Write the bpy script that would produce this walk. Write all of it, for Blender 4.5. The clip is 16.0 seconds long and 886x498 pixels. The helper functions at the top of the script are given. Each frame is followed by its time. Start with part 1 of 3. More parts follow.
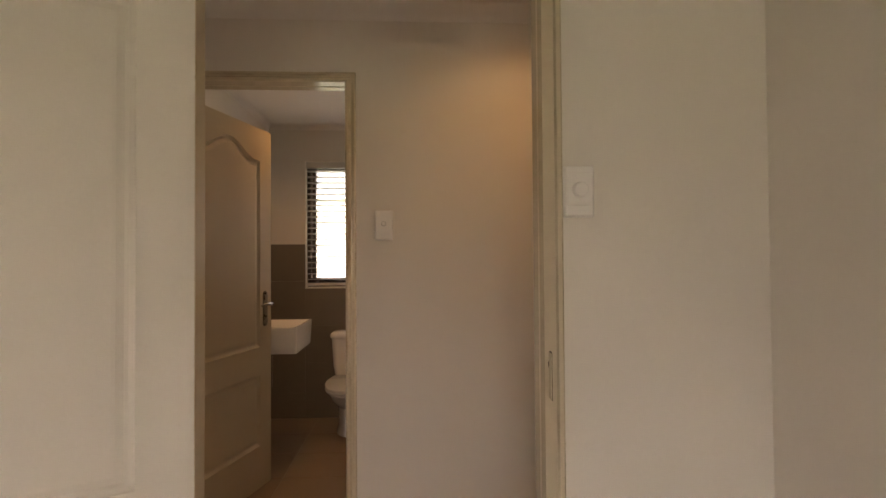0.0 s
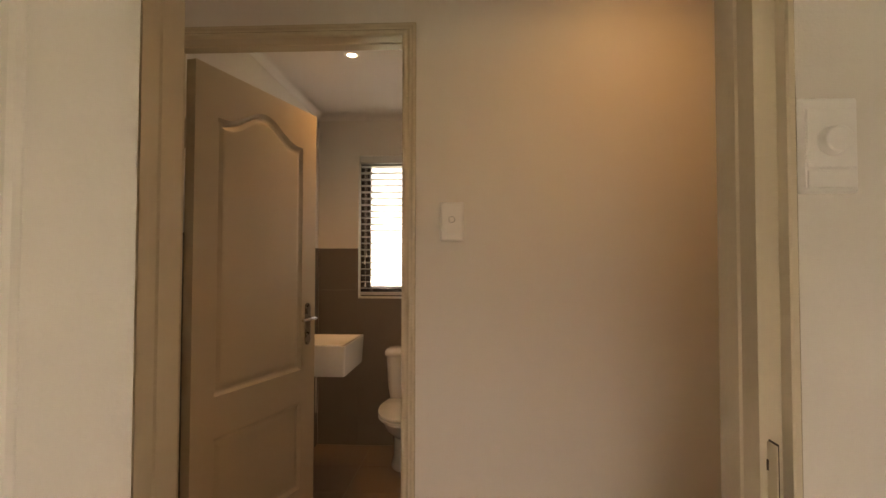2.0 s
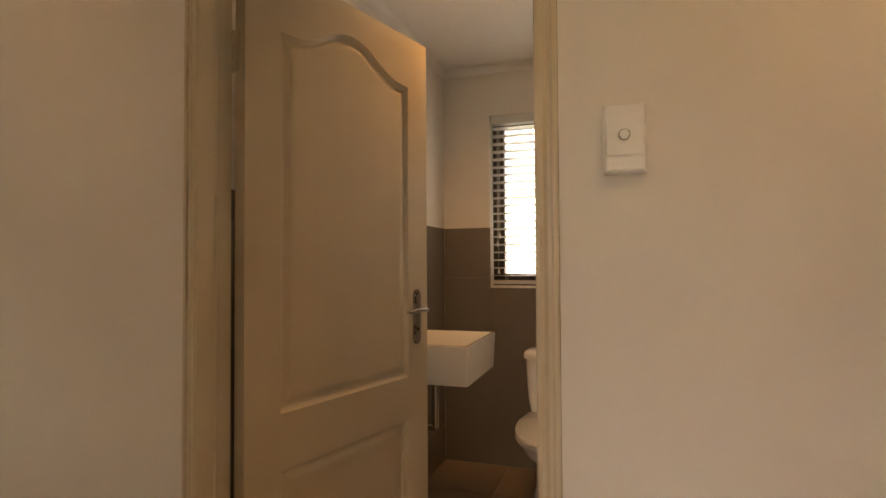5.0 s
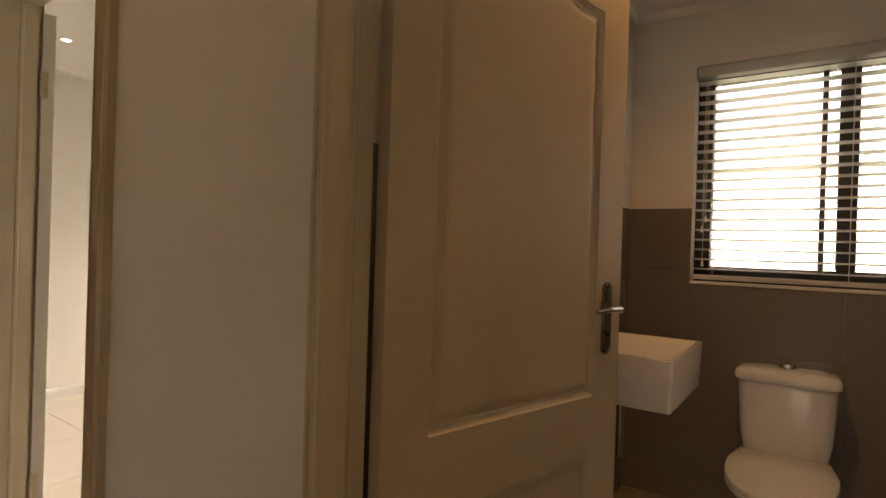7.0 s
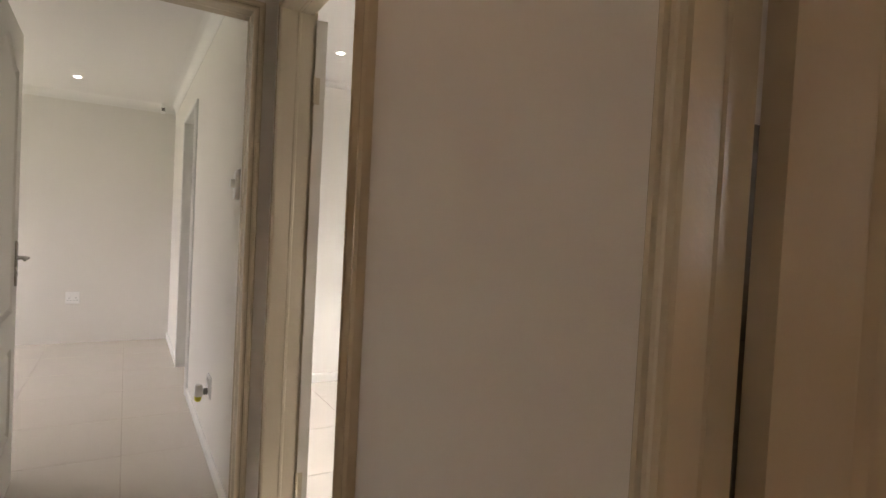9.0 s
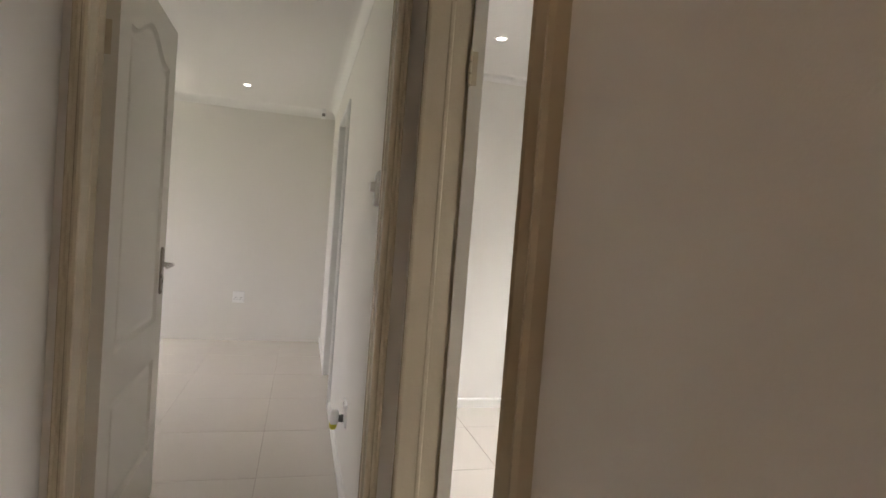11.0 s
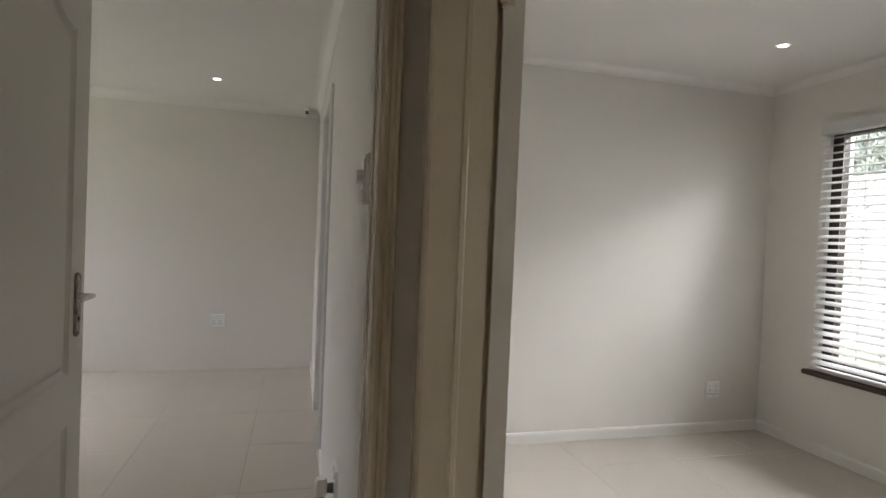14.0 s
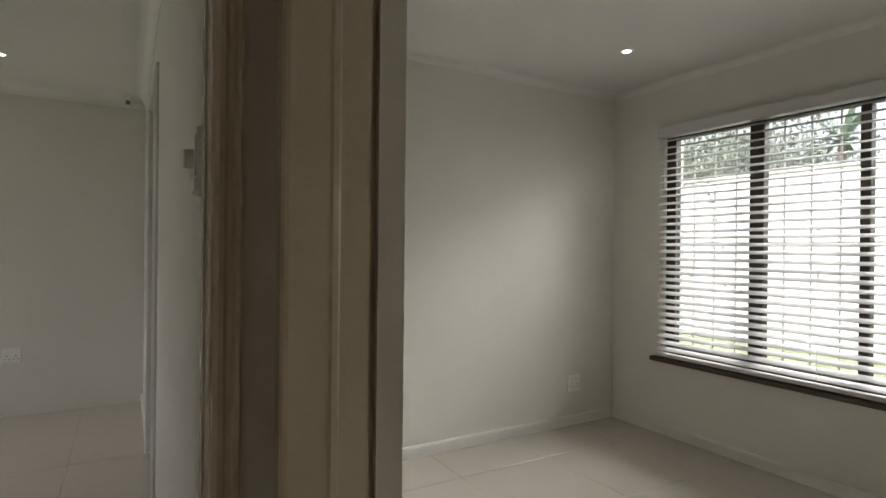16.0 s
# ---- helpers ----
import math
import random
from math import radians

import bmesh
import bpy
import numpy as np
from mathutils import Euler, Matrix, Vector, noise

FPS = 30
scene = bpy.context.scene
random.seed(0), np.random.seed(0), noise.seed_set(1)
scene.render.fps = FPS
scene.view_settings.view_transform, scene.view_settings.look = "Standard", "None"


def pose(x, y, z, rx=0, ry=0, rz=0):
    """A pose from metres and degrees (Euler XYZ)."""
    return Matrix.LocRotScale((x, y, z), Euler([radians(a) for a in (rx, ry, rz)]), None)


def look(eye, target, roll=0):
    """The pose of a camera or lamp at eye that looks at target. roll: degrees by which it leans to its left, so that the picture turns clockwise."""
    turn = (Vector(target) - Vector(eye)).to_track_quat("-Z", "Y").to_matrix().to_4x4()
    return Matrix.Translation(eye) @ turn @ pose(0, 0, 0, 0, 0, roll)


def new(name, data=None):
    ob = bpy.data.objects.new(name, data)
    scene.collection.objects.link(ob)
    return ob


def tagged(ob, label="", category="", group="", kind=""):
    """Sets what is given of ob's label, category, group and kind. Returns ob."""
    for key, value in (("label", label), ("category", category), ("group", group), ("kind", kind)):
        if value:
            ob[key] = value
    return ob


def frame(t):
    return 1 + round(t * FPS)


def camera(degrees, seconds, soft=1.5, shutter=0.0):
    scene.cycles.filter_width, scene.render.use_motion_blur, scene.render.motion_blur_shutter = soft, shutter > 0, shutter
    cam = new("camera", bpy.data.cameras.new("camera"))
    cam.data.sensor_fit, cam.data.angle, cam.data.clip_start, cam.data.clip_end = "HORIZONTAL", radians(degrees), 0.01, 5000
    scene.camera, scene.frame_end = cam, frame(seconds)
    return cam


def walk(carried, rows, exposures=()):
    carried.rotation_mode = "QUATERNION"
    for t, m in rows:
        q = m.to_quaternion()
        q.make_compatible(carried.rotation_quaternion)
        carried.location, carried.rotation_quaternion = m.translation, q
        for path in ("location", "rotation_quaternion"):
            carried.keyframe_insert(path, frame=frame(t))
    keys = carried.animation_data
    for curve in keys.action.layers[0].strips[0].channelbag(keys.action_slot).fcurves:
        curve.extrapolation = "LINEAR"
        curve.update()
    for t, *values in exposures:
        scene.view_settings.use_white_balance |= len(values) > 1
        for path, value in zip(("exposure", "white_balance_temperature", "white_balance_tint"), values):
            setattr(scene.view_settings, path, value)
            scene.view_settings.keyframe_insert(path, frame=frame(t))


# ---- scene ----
cam = camera(78.7, 16.0)
PATH = [
    (0, (0.288, -2.32, 1.271), (0.397, -0.323, 1.311), -0.4),
    (0.5, (0.3, -2.176, 1.27), (0.35, -0.177, 1.319), -0.2),
    (1, (0.284, -2.062, 1.268), (0.27, -0.063, 1.317), -0.1),
    (1.5, (0.257, -1.896, 1.28), (0.197, 0.102, 1.34), 0.0),
    (2, (0.223, -1.746, 1.275), (0.12, 0.25, 1.34), 0.1),
    (2.5, (0.202, -1.618, 1.268), (0.051, 0.375, 1.344), 0.3),
    (3, (0.214, -1.452, 1.287), (-0.016, 0.533, 1.357), 0.6),
    (5.3, (0.122, -0.983, 1.193), (-0.566, 0.894, 1.224), 0.4),
    (5.5, (0.09, -0.947, 1.2), (-0.64, 0.915, 1.211), 1.0),
    (6, (0.033, -0.865, 1.205), (-0.823, 0.943, 1.207), 1.1),
    (6.5, (-0.028, -0.749, 1.187), (-1.024, 0.986, 1.188), 1.5),
    (7, (-0.074, -0.672, 1.183), (-1.223, 0.965, 1.175), 1.8),
    (7.5, (-0.146, -0.631, 1.184), (-1.448, 0.887, 1.168), 2.3),
    (8, (-0.243, -0.564, 1.212), (-1.696, 0.809, 1.166), 2.4),
    (8.5, (-0.341, -0.516, 1.213), (-1.936, 0.69, 1.162), 2.4),
    (8.6, (-0.366, -0.527, 1.219), (-1.98, 0.653, 1.163), 2.6),
    (9, (-0.446, -0.487, 1.232), (-2.168, 0.528, 1.175), 3.0),
    (9.5, (-0.559, -0.442, 1.247), (-2.388, 0.365, 1.183), 3.3),
    (10, (-0.687, -0.37, 1.256), (-2.576, 0.283, 1.183), 3.5),
    (10.2, (-0.738, -0.351, 1.271), (-2.64, 0.263, 1.197), 3.9),
    (12.3, (-1.242, -0.324, 1.247), (-3.194, 0.11, 1.183), 3.4),
    (12.5, (-1.282, -0.319, 1.245), (-3.234, 0.115, 1.184), 3.2),
    (13, (-1.384, -0.301, 1.254), (-3.333, 0.145, 1.198), 2.9),
    (13.5, (-1.488, -0.265, 1.257), (-3.431, 0.205, 1.207), 2.7),
    (14, (-1.536, -0.243, 1.257), (-3.466, 0.279, 1.214), 2.4),
    (14.5, (-1.624, -0.249, 1.242), (-3.521, 0.384, 1.219), 2.1),
    (15, (-1.692, -0.225, 1.244), (-3.546, 0.525, 1.229), 1.6),
    (15.5, (-1.743, -0.193, 1.235), (-3.542, 0.68, 1.228), 1.1),
    (16, (-1.776, -0.198, 1.235), (-3.502, 0.813, 1.232), 0.6),
]
EXPOSURES = [(0, 2.97, 7900, 19.5), (2, 3.25, 8600, 19), (3, 3.5, 9000, 18.5), (5.5, 3.55, 8300, 17), (6, 3.45, 8300, 17), (7, 2.95, 8400, 17.5), (8, 3.05, 7800, 17), (9, 3.3, 6600, 16),
             (10, 3.2, 6500, 15), (12.5, 2.85, 6150, 13), (14, 2.45, 6150, 12), (14.5, 2.3, 6200, 11), (16, 1.87, 6400, 10)]
walk(cam, [(t, look(e, g, r)) for t, e, g, r in PATH], EXPOSURES)

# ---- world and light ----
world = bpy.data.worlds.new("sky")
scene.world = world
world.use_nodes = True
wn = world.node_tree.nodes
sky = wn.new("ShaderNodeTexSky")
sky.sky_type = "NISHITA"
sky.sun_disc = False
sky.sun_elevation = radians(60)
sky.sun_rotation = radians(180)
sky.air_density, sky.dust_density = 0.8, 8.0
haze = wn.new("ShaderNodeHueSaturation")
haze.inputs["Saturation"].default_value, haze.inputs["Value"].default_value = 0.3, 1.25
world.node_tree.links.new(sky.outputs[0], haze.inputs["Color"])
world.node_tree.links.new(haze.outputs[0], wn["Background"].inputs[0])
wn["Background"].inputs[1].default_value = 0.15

sun_data = bpy.data.lights.new("sun", "SUN")
sun_data.energy, sun_data.angle, sun_data.color = 1.3, radians(25), (1, 0.97, 0.93)
sun = new("sun", sun_data)
sun.matrix_world = look((0, -6, 10.4), (0, 0, 0))


def area_lamp(name, m, w, h, power, color, spread=180):
    data = bpy.data.lights.new(name, "AREA")
    data.shape, data.size, data.size_y, data.energy, data.color = "RECTANGLE", w, h, power, color
    data.spread = radians(spread)
    ob = new(name, data)
    ob.matrix_world = m
    return ob


DAY = (1.0, 0.98, 0.94)
WARM = (1.0, 0.55, 0.22)
area_lamp("window_light_lounge", look((-5.55, -3.72, 1.45), (-5.7, 0, 0.2)), 1.4, 1.1, 0.95, (0.96, 0.95, 1.0))
# Added panel kept above the view; brightens the second bedroom beyond what the sky gives.
area_lamp("added_fill_over_garden", look((-2.55, 5.6, 3.45), (-3.3, 2.4, 1.0)), 3.2, 1.1, 76.0, DAY)


# ---- materials ----
def nodes_of(name):
    m = bpy.data.materials.new(name)
    m.use_nodes = True
    nt = m.node_tree
    return m, nt, nt.nodes["Principled BSDF"]


def surface(name, color, rough=0.5, vary=0.04, scale=3.0, fine=180.0, bump=0.05, metal=0.0, spread=0.0, coat=0.0):
    """A painted, glazed or metal surface: broad and fine variation, slight relief."""
    m, nt, p = nodes_of(name)
    N, L = nt.nodes, nt.links
    tc = N.new("ShaderNodeTexCoord")
    big = N.new("ShaderNodeTexNoise")
    big.inputs["Scale"].default_value, big.inputs["Detail"].default_value = scale, 5
    L.new(tc.outputs["Object"], big.inputs["Vector"])
    small = N.new("ShaderNodeTexNoise")
    small.inputs["Scale"].default_value, small.inputs["Detail"].default_value = fine, 3
    L.new(tc.outputs["Object"], small.inputs["Vector"])
    mix = N.new("ShaderNodeMix")
    mix.data_type = "RGBA"
    lo = [max(0, c * (1 - vary)) for c in color]
    hi = [min(1, c * (1 + vary)) for c in color]
    mix.inputs["A"].default_value, mix.inputs["B"].default_value = (*lo, 1), (*hi, 1)
    add = N.new("ShaderNodeMath")
    add.operation = "MULTIPLY_ADD"
    L.new(small.outputs["Fac"], add.inputs[0])
    add.inputs[1].default_value = 0.35
    L.new(big.outputs["Fac"], add.inputs[2])
    last = add.outputs[0]
    if spread:
        info = N.new("ShaderNodeObjectInfo")
        more = N.new("ShaderNodeMath")
        more.operation = "MULTIPLY_ADD"
        L.new(info.outputs["Random"], more.inputs[0])
        more.inputs[1].default_value = spread
        L.new(last, more.inputs[2])
        last = more.outputs[0]
    L.new(last, mix.inputs["Factor"])
    L.new(mix.outputs["Result"], p.inputs["Base Color"])
    rr = N.new("ShaderNodeMapRange")
    rr.inputs["To Min"].default_value, rr.inputs["To Max"].default_value = max(0.02, rough - 0.06), min(1, rough + 0.06)
    L.new(big.outputs["Fac"], rr.inputs["Value"])
    L.new(rr.outputs["Result"], p.inputs["Roughness"])
    p.inputs["Metallic"].default_value = metal
    p.inputs["Coat Weight"].default_value = coat
    if bump:
        b = N.new("ShaderNodeBump")
        b.inputs["Strength"].default_value, b.inputs["Distance"].default_value = bump, 0.01
        L.new(small.outputs["Fac"], b.inputs["Height"])
        L.new(b.outputs["Normal"], p.inputs["Normal"])
    return m


def glow(name, color, strength):
    m, nt, p = nodes_of(name)
    p.inputs["Base Color"].default_value = (0.8, 0.8, 0.8, 1)
    p.inputs["Emission Color"].default_value = (*color, 1)
    p.inputs["Emission Strength"].default_value = strength
    return m


def clear_glass(name):
    m, nt, p = nodes_of(name)
    p.inputs["Base Color"].default_value = (0.95, 0.97, 0.97, 1)
    p.inputs["Roughness"].default_value = 0.0
    p.inputs["Transmission Weight"].default_value = 1.0
    p.inputs["IOR"].default_value = 1.45
    return m


WALL = surface("wall_paint", (0.75, 0.72, 0.67), 0.62, 0.03, 1.6, 240, 0.06)
CEIL = surface("ceiling_paint", (0.80, 0.78, 0.75), 0.8, 0.02, 1.2, 200, 0.04)
TRIM = surface("skirting_paint", (0.78, 0.76, 0.72), 0.45, 0.02, 4, 120, 0.03)
FRAME = surface("frame_enamel", (0.63, 0.555, 0.42), 0.20, 0.04, 6, 90, 0.05)
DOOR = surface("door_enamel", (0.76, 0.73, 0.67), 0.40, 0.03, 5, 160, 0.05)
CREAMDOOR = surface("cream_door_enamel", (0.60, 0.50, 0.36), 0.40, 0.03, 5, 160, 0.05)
# Near-black that paints the shade inside gaps, slots and keyholes.
DARK = surface("gap_and_hole_shade", (0.05, 0.03, 0.02), 0.8, 0.1, 10, 100, 0.0)
TILE = surface("porcelain_tile", (0.575, 0.53, 0.47), 0.16, 0.05, 2.2, 60, 0.01, spread=0.25)
GROUT = surface("grout", (0.43, 0.385, 0.325), 0.9, 0.1, 12, 200, 0.1)
FRAMEW = surface("white_frame_enamel", (0.72, 0.71, 0.69), 0.4, 0.04, 6, 90, 0.05)
BATHTILE = surface("grey_wall_tile", (0.20, 0.175, 0.15), 0.16, 0.08, 4, 70, 0.01, spread=0.2)
BATHFLOOR = surface("bath_floor_tile", (0.30, 0.21, 0.145), 0.3, 0.1, 5, 70, 0.02, spread=0.2)
CERAMIC = surface("white_ceramic", (0.82, 0.80, 0.76), 0.08, 0.01, 3, 50, 0.0, coat=0.3)
SEAT = surface("seat_plastic", (0.80, 0.77, 0.72), 0.2, 0.01, 3, 50, 0.0)
PLASTIC = surface("white_plastic", (0.85, 0.84, 0.82), 0.32, 0.01, 8, 100, 0.0)
GREYPL_HOLES = surface("grey_plastic_and_hole_shade", (0.16, 0.155, 0.15), 0.4, 0.03, 8, 100, 0.0)
YELLOW = surface("yellow_plastic", (0.65, 0.60, 0.05), 0.4, 0.03, 8, 100, 0.0)
BRONZE = surface("aged_nickel", (0.30, 0.26, 0.22), 0.28, 0.15, 20, 90, 0.03, metal=1.0)
STEEL = surface("bright_steel", (0.62, 0.60, 0.57), 0.25, 0.08, 20, 120, 0.02, metal=1.0)
WINFRAME = surface("dark_bronze_frame", (0.035, 0.024, 0.018), 0.45, 0.1, 12, 90, 0.03)
SILL = surface("dark_sill", (0.06, 0.035, 0.025), 0.4, 0.15, 8, 60, 0.05)
SLAT = surface("blind_slat", (0.62, 0.615, 0.605), 0.4, 0.02, 10, 60, 0.0)
CORD = surface("blind_cord", (0.72, 0.70, 0.66), 0.8, 0.05, 10, 60, 0.0)
GLASS = clear_glass("window_glass")
LAMPGLOW = glow("downlight_glow", (1.0, 0.95, 0.88), 3)
WARMGLOW = glow("warm_downlight_glow", (1.0, 0.85, 0.62), 3)
GRASS = surface("lawn", (0.10, 0.115, 0.06), 0.9, 0.35, 2, 60, 0.3)
YARD = surface("garden_wall_render", (0.50, 0.49, 0.475), 0.85, 0.08, 1.5, 60, 0.15)
LEAF = surface("shrub_leaf", (0.14, 0.155, 0.12), 0.6, 0.4, 5, 50, 0.0)
ALOE = surface("aloe_leaf", (0.17, 0.22, 0.16), 0.5, 0.25, 5, 50, 0.0)
BARK = surface("bark", (0.12, 0.09, 0.07), 0.9, 0.25, 10, 60, 0.3)
BAR = surface("burglar_bar", (0.70, 0.68, 0.65), 0.4, 0.05, 10, 60, 0.0)


# ---- mesh tools ----
def box(bm, x0, x1, y0, y1, z0, z1, bevel=0.0, seg=1):
    r = bmesh.ops.create_cube(bm, size=1)
    vs = r["verts"]
    for v in vs:
        v.co = Vector(((x0 + x1) / 2 + v.co.x * (x1 - x0), (y0 + y1) / 2 + v.co.y * (y1 - y0), (z0 + z1) / 2 + v.co.z * (z1 - z0)))
    if bevel:
        es = list({e for v in vs for e in v.link_edges})
        bmesh.ops.bevel(bm, geom=es, offset=bevel, segments=seg, profile=0.5, affect="EDGES")


def rod(bm, a, b, r0, r1=None, n=12):
    a, b = Vector(a), Vector(b)
    r1 = r0 if r1 is None else r1
    q = (b - a).to_track_quat("Z", "Y")
    rings = []
    for c, r in ((a, r0), (b, r1)):
        rings.append([bm.verts.new(c + q @ Vector((r * math.cos(2 * math.pi * i / n), r * math.sin(2 * math.pi * i / n), 0))) for i in range(n)])
    for i in range(n):
        bm.faces.new((rings[0][i], rings[0][(i + 1) % n], rings[1][(i + 1) % n], rings[1][i]))
    bm.faces.new(rings[0][::-1])
    bm.faces.new(rings[1])


def rings_mesh(bm, rings, cap0=True, cap1=True):
    """Joins rings of equal count into a skin."""
    vv = [[bm.verts.new(p) for p in r] for r in rings]
    n = len(vv[0])
    for a, b in zip(vv, vv[1:]):
        for i in range(n):
            bm.faces.new((a[i], a[(i + 1) % n], b[(i + 1) % n], b[i]))
    if cap0:
        bm.faces.new(vv[0][::-1])
    if cap1:
        bm.faces.new(vv[-1])


def mesh_of(name, bm, material, smooth=False):
    bmesh.ops.recalc_face_normals(bm, faces=bm.faces)
    me = bpy.data.meshes.new(name)
    bm.to_mesh(me)
    bm.free()
    me.materials.append(material)
    if smooth:
        for p in me.polygons:
            p.use_smooth = True
        me.set_sharp_from_angle(angle=radians(40))
    return me


def part(name, bm, material, parent=None, label="", smooth=False):
    ob = new(name, mesh_of(name, bm, material, smooth))
    if parent is not None:
        ob.parent = parent
    return tagged(ob, label)


def thing(name, m, label, category, group="", kind=""):
    ob = new(name)
    ob.empty_display_size = 0.1
    ob.matrix_basis = m
    return tagged(ob, label, category, group, kind)


def boxes(name, material, items, parent=None, label="", bevel=0.0, seg=1, smooth=False):
    bm = bmesh.new()
    for it in items:
        box(bm, *it, bevel, seg)
    return part(name, bm, material, parent, label, smooth)


def structure(ob, label, category):
    return tagged(ob, label, category, "", "structure")


# ---- the plan ----
CEIL_Z = 2.385
DOOR_H = 2.03
O = 0.035        # wall opening beyond the frame's inner edge


def wall(name, axis, a0, a1, t0, t1, holes=(), label="off-white painted plaster wall", z1=CEIL_Z):
    """A wall along axis 'x' or 'y' from a0 to a1, thickness t0 to t1, with holes (from, to, bottom, top)."""
    bm = bmesh.new()

    def put(u0, u1, z0, zz):
        if u1 - u0 > 1e-4 and zz - z0 > 1e-4:
            if axis == "x":
                box(bm, u0, u1, t0, t1, z0, zz)
            else:
                box(bm, t0, t1, u0, u1, z0, zz)
    at = a0
    for h0, h1, b, t in sorted(holes):
        put(at, h0, -0.02, z1)
        put(h0, h1, -0.02, b)
        put(h0, h1, t, z1)
        at = h1
    put(at, a1, -0.02, z1)
    return structure(part(name, bm, WALL), label, "wall")


def door_hole(u0, u1):
    return (u0 - O, u1 + O, -0.02, DOOR_H + O)


BATH = (-0.79, 0.0)
CDOOR = (-2.497, -1.66)
ADOOR = (-0.258, 0.612)
BDOOR = (-0.917, -0.095)
T = 0.115        # inner walls
HS = -0.885      # south face of the hall
HW = -2.618      # west face of the hall
LN = -0.075      # north face of the lounge
wall("wall_hall_north", "x", HW, 2.3, 0.0, T, [door_hole(*BATH), door_hole(*CDOOR)])
wall("wall_lounge_north", "x", -6.86, HW - T, LN, T, [door_hole(-5.42, -4.62)])
wall("wall_bedroom_two_west", "y", T, 3.14, -4.72, -4.605)
wall("wall_bath_west", "y", T, 2.93, -1.0, -0.885)
WIN_C = (-4.17, -1.77, 0.525, 2.045)
WIN_BATH = (-0.59, 0.62, 1.06, 2.08)
wall("wall_bedroom_two_north", "x", -4.605, -1.0, 2.93, 3.13, [WIN_C])
wall("wall_bath_north", "x", -0.885, 1.4, 2.13, 2.33, [WIN_BATH])
wall("wall_bath_east", "y", T, 2.13, 1.2, 1.4)
wall("wall_hall_south", "x", -0.33, 2.3, HS - T, HS, [door_hole(*ADOOR)])
wall("wall_hall_south_west", "x", HW, -0.33, -1.1, -0.985)
wall("wall_hall_east", "y", HS, 0.0, 2.2, 2.3)
wall("wall_hall_west", "y", -4.3, T, HW - T, HW, [door_hole(*BDOOR)])
wall("wall_bedroom_east", "y", -4.3, HS - T, 1.188, 1.4)
wall("wall_bedroom_south", "x", HW - T, 1.4, -4.5, -4.3, [(-0.55, 0.55, 1.0, 1.95)])
wall("wall_lounge_south", "x", -6.86, HW - T, -3.8, -3.6, [(-6.3, -4.8, 0.85, 2.05)])
wall("wall_lounge_west", "y", -3.6, LN, -6.86, -6.66)
structure(boxes("ceiling", CEIL, [(-6.92, 2.3, -4.5, 3.14, CEIL_Z, CEIL_Z + 0.1)]), "flat white painted ceiling", "ceiling")


def cornice(name, x0, x1, y0, y1, c=0.08):
    """A coved cornice round a room's inner rectangle."""
    bm = bmesh.new()
    prof = [(-0.006, CEIL_Z - c - 0.003), (0.003, CEIL_Z - c - 0.003)]
    for i in range(13):
        a = math.pi / 2 * i / 12
        prof.append((0.004 + c * (1 - math.cos(a)), CEIL_Z - c + (c + 0.001) * math.sin(a)))
    rings = []
    for o, z in prof:
        rings.append([(x0 + o, y0 + o, z), (x1 - o, y0 + o, z), (x1 - o, y1 - o, z), (x0 + o, y1 - o, z)])
    rings_mesh(bm, rings, False, False)
    structure(part(name, bm, CEIL, smooth=True), "white coved plaster cornice", "cornice")


cornice("trim_cornice_bedroom", HW, 1.188, -4.3, HS - T)
cornice("trim_cornice_hall", HW, 2.2, -0.985, 0.0)
cornice("trim_cornice_bath", -0.885, 1.2, T, 2.13, 0.045)
cornice("trim_cornice_bedroom_two", -4.605, -1.0, T, 2.93, 0.05)
cornice("trim_cornice_lounge", -6.66, HW - T, -3.6, LN)


def baseboards(name, runs, height=0.07):
    """Skirting runs (x0, y0, x1, y1, nx, ny): the wall line and the way into the room."""
    bm = bmesh.new()
    for x0, y0, x1, y1, nx, ny in runs:
        prof = [(0, 0), (0.016, 0), (0.016, height - 0.012), (0.012, height - 0.003), (0.006, height), (0, height)]
        r = [[(x + nx * o, y + ny * o, z) for o, z in prof] for x, y in ((x0, y0), (x1, y1))]
        rings_mesh(bm, r)
    structure(part(name, bm, TRIM), "low white painted skirting board", "skirting")


baseboards("baseboard_bedroom_two", [(-4.605, T, -4.605, 2.93, 1, 0), (-4.589, 2.93, -1.0, 2.93, 0, -1), (-4.589, T, -2.56, T, 0, 1), (-1.64, T, -1.016, T, 0, 1)])
baseboards("baseboard_lounge", [(-4.56, LN, HW - T, LN, 0, -1), (-6.66, LN, -5.48, LN, 0, -1), (-6.66, -3.6, HW - T, -3.6, 0, 1)], 0.06)


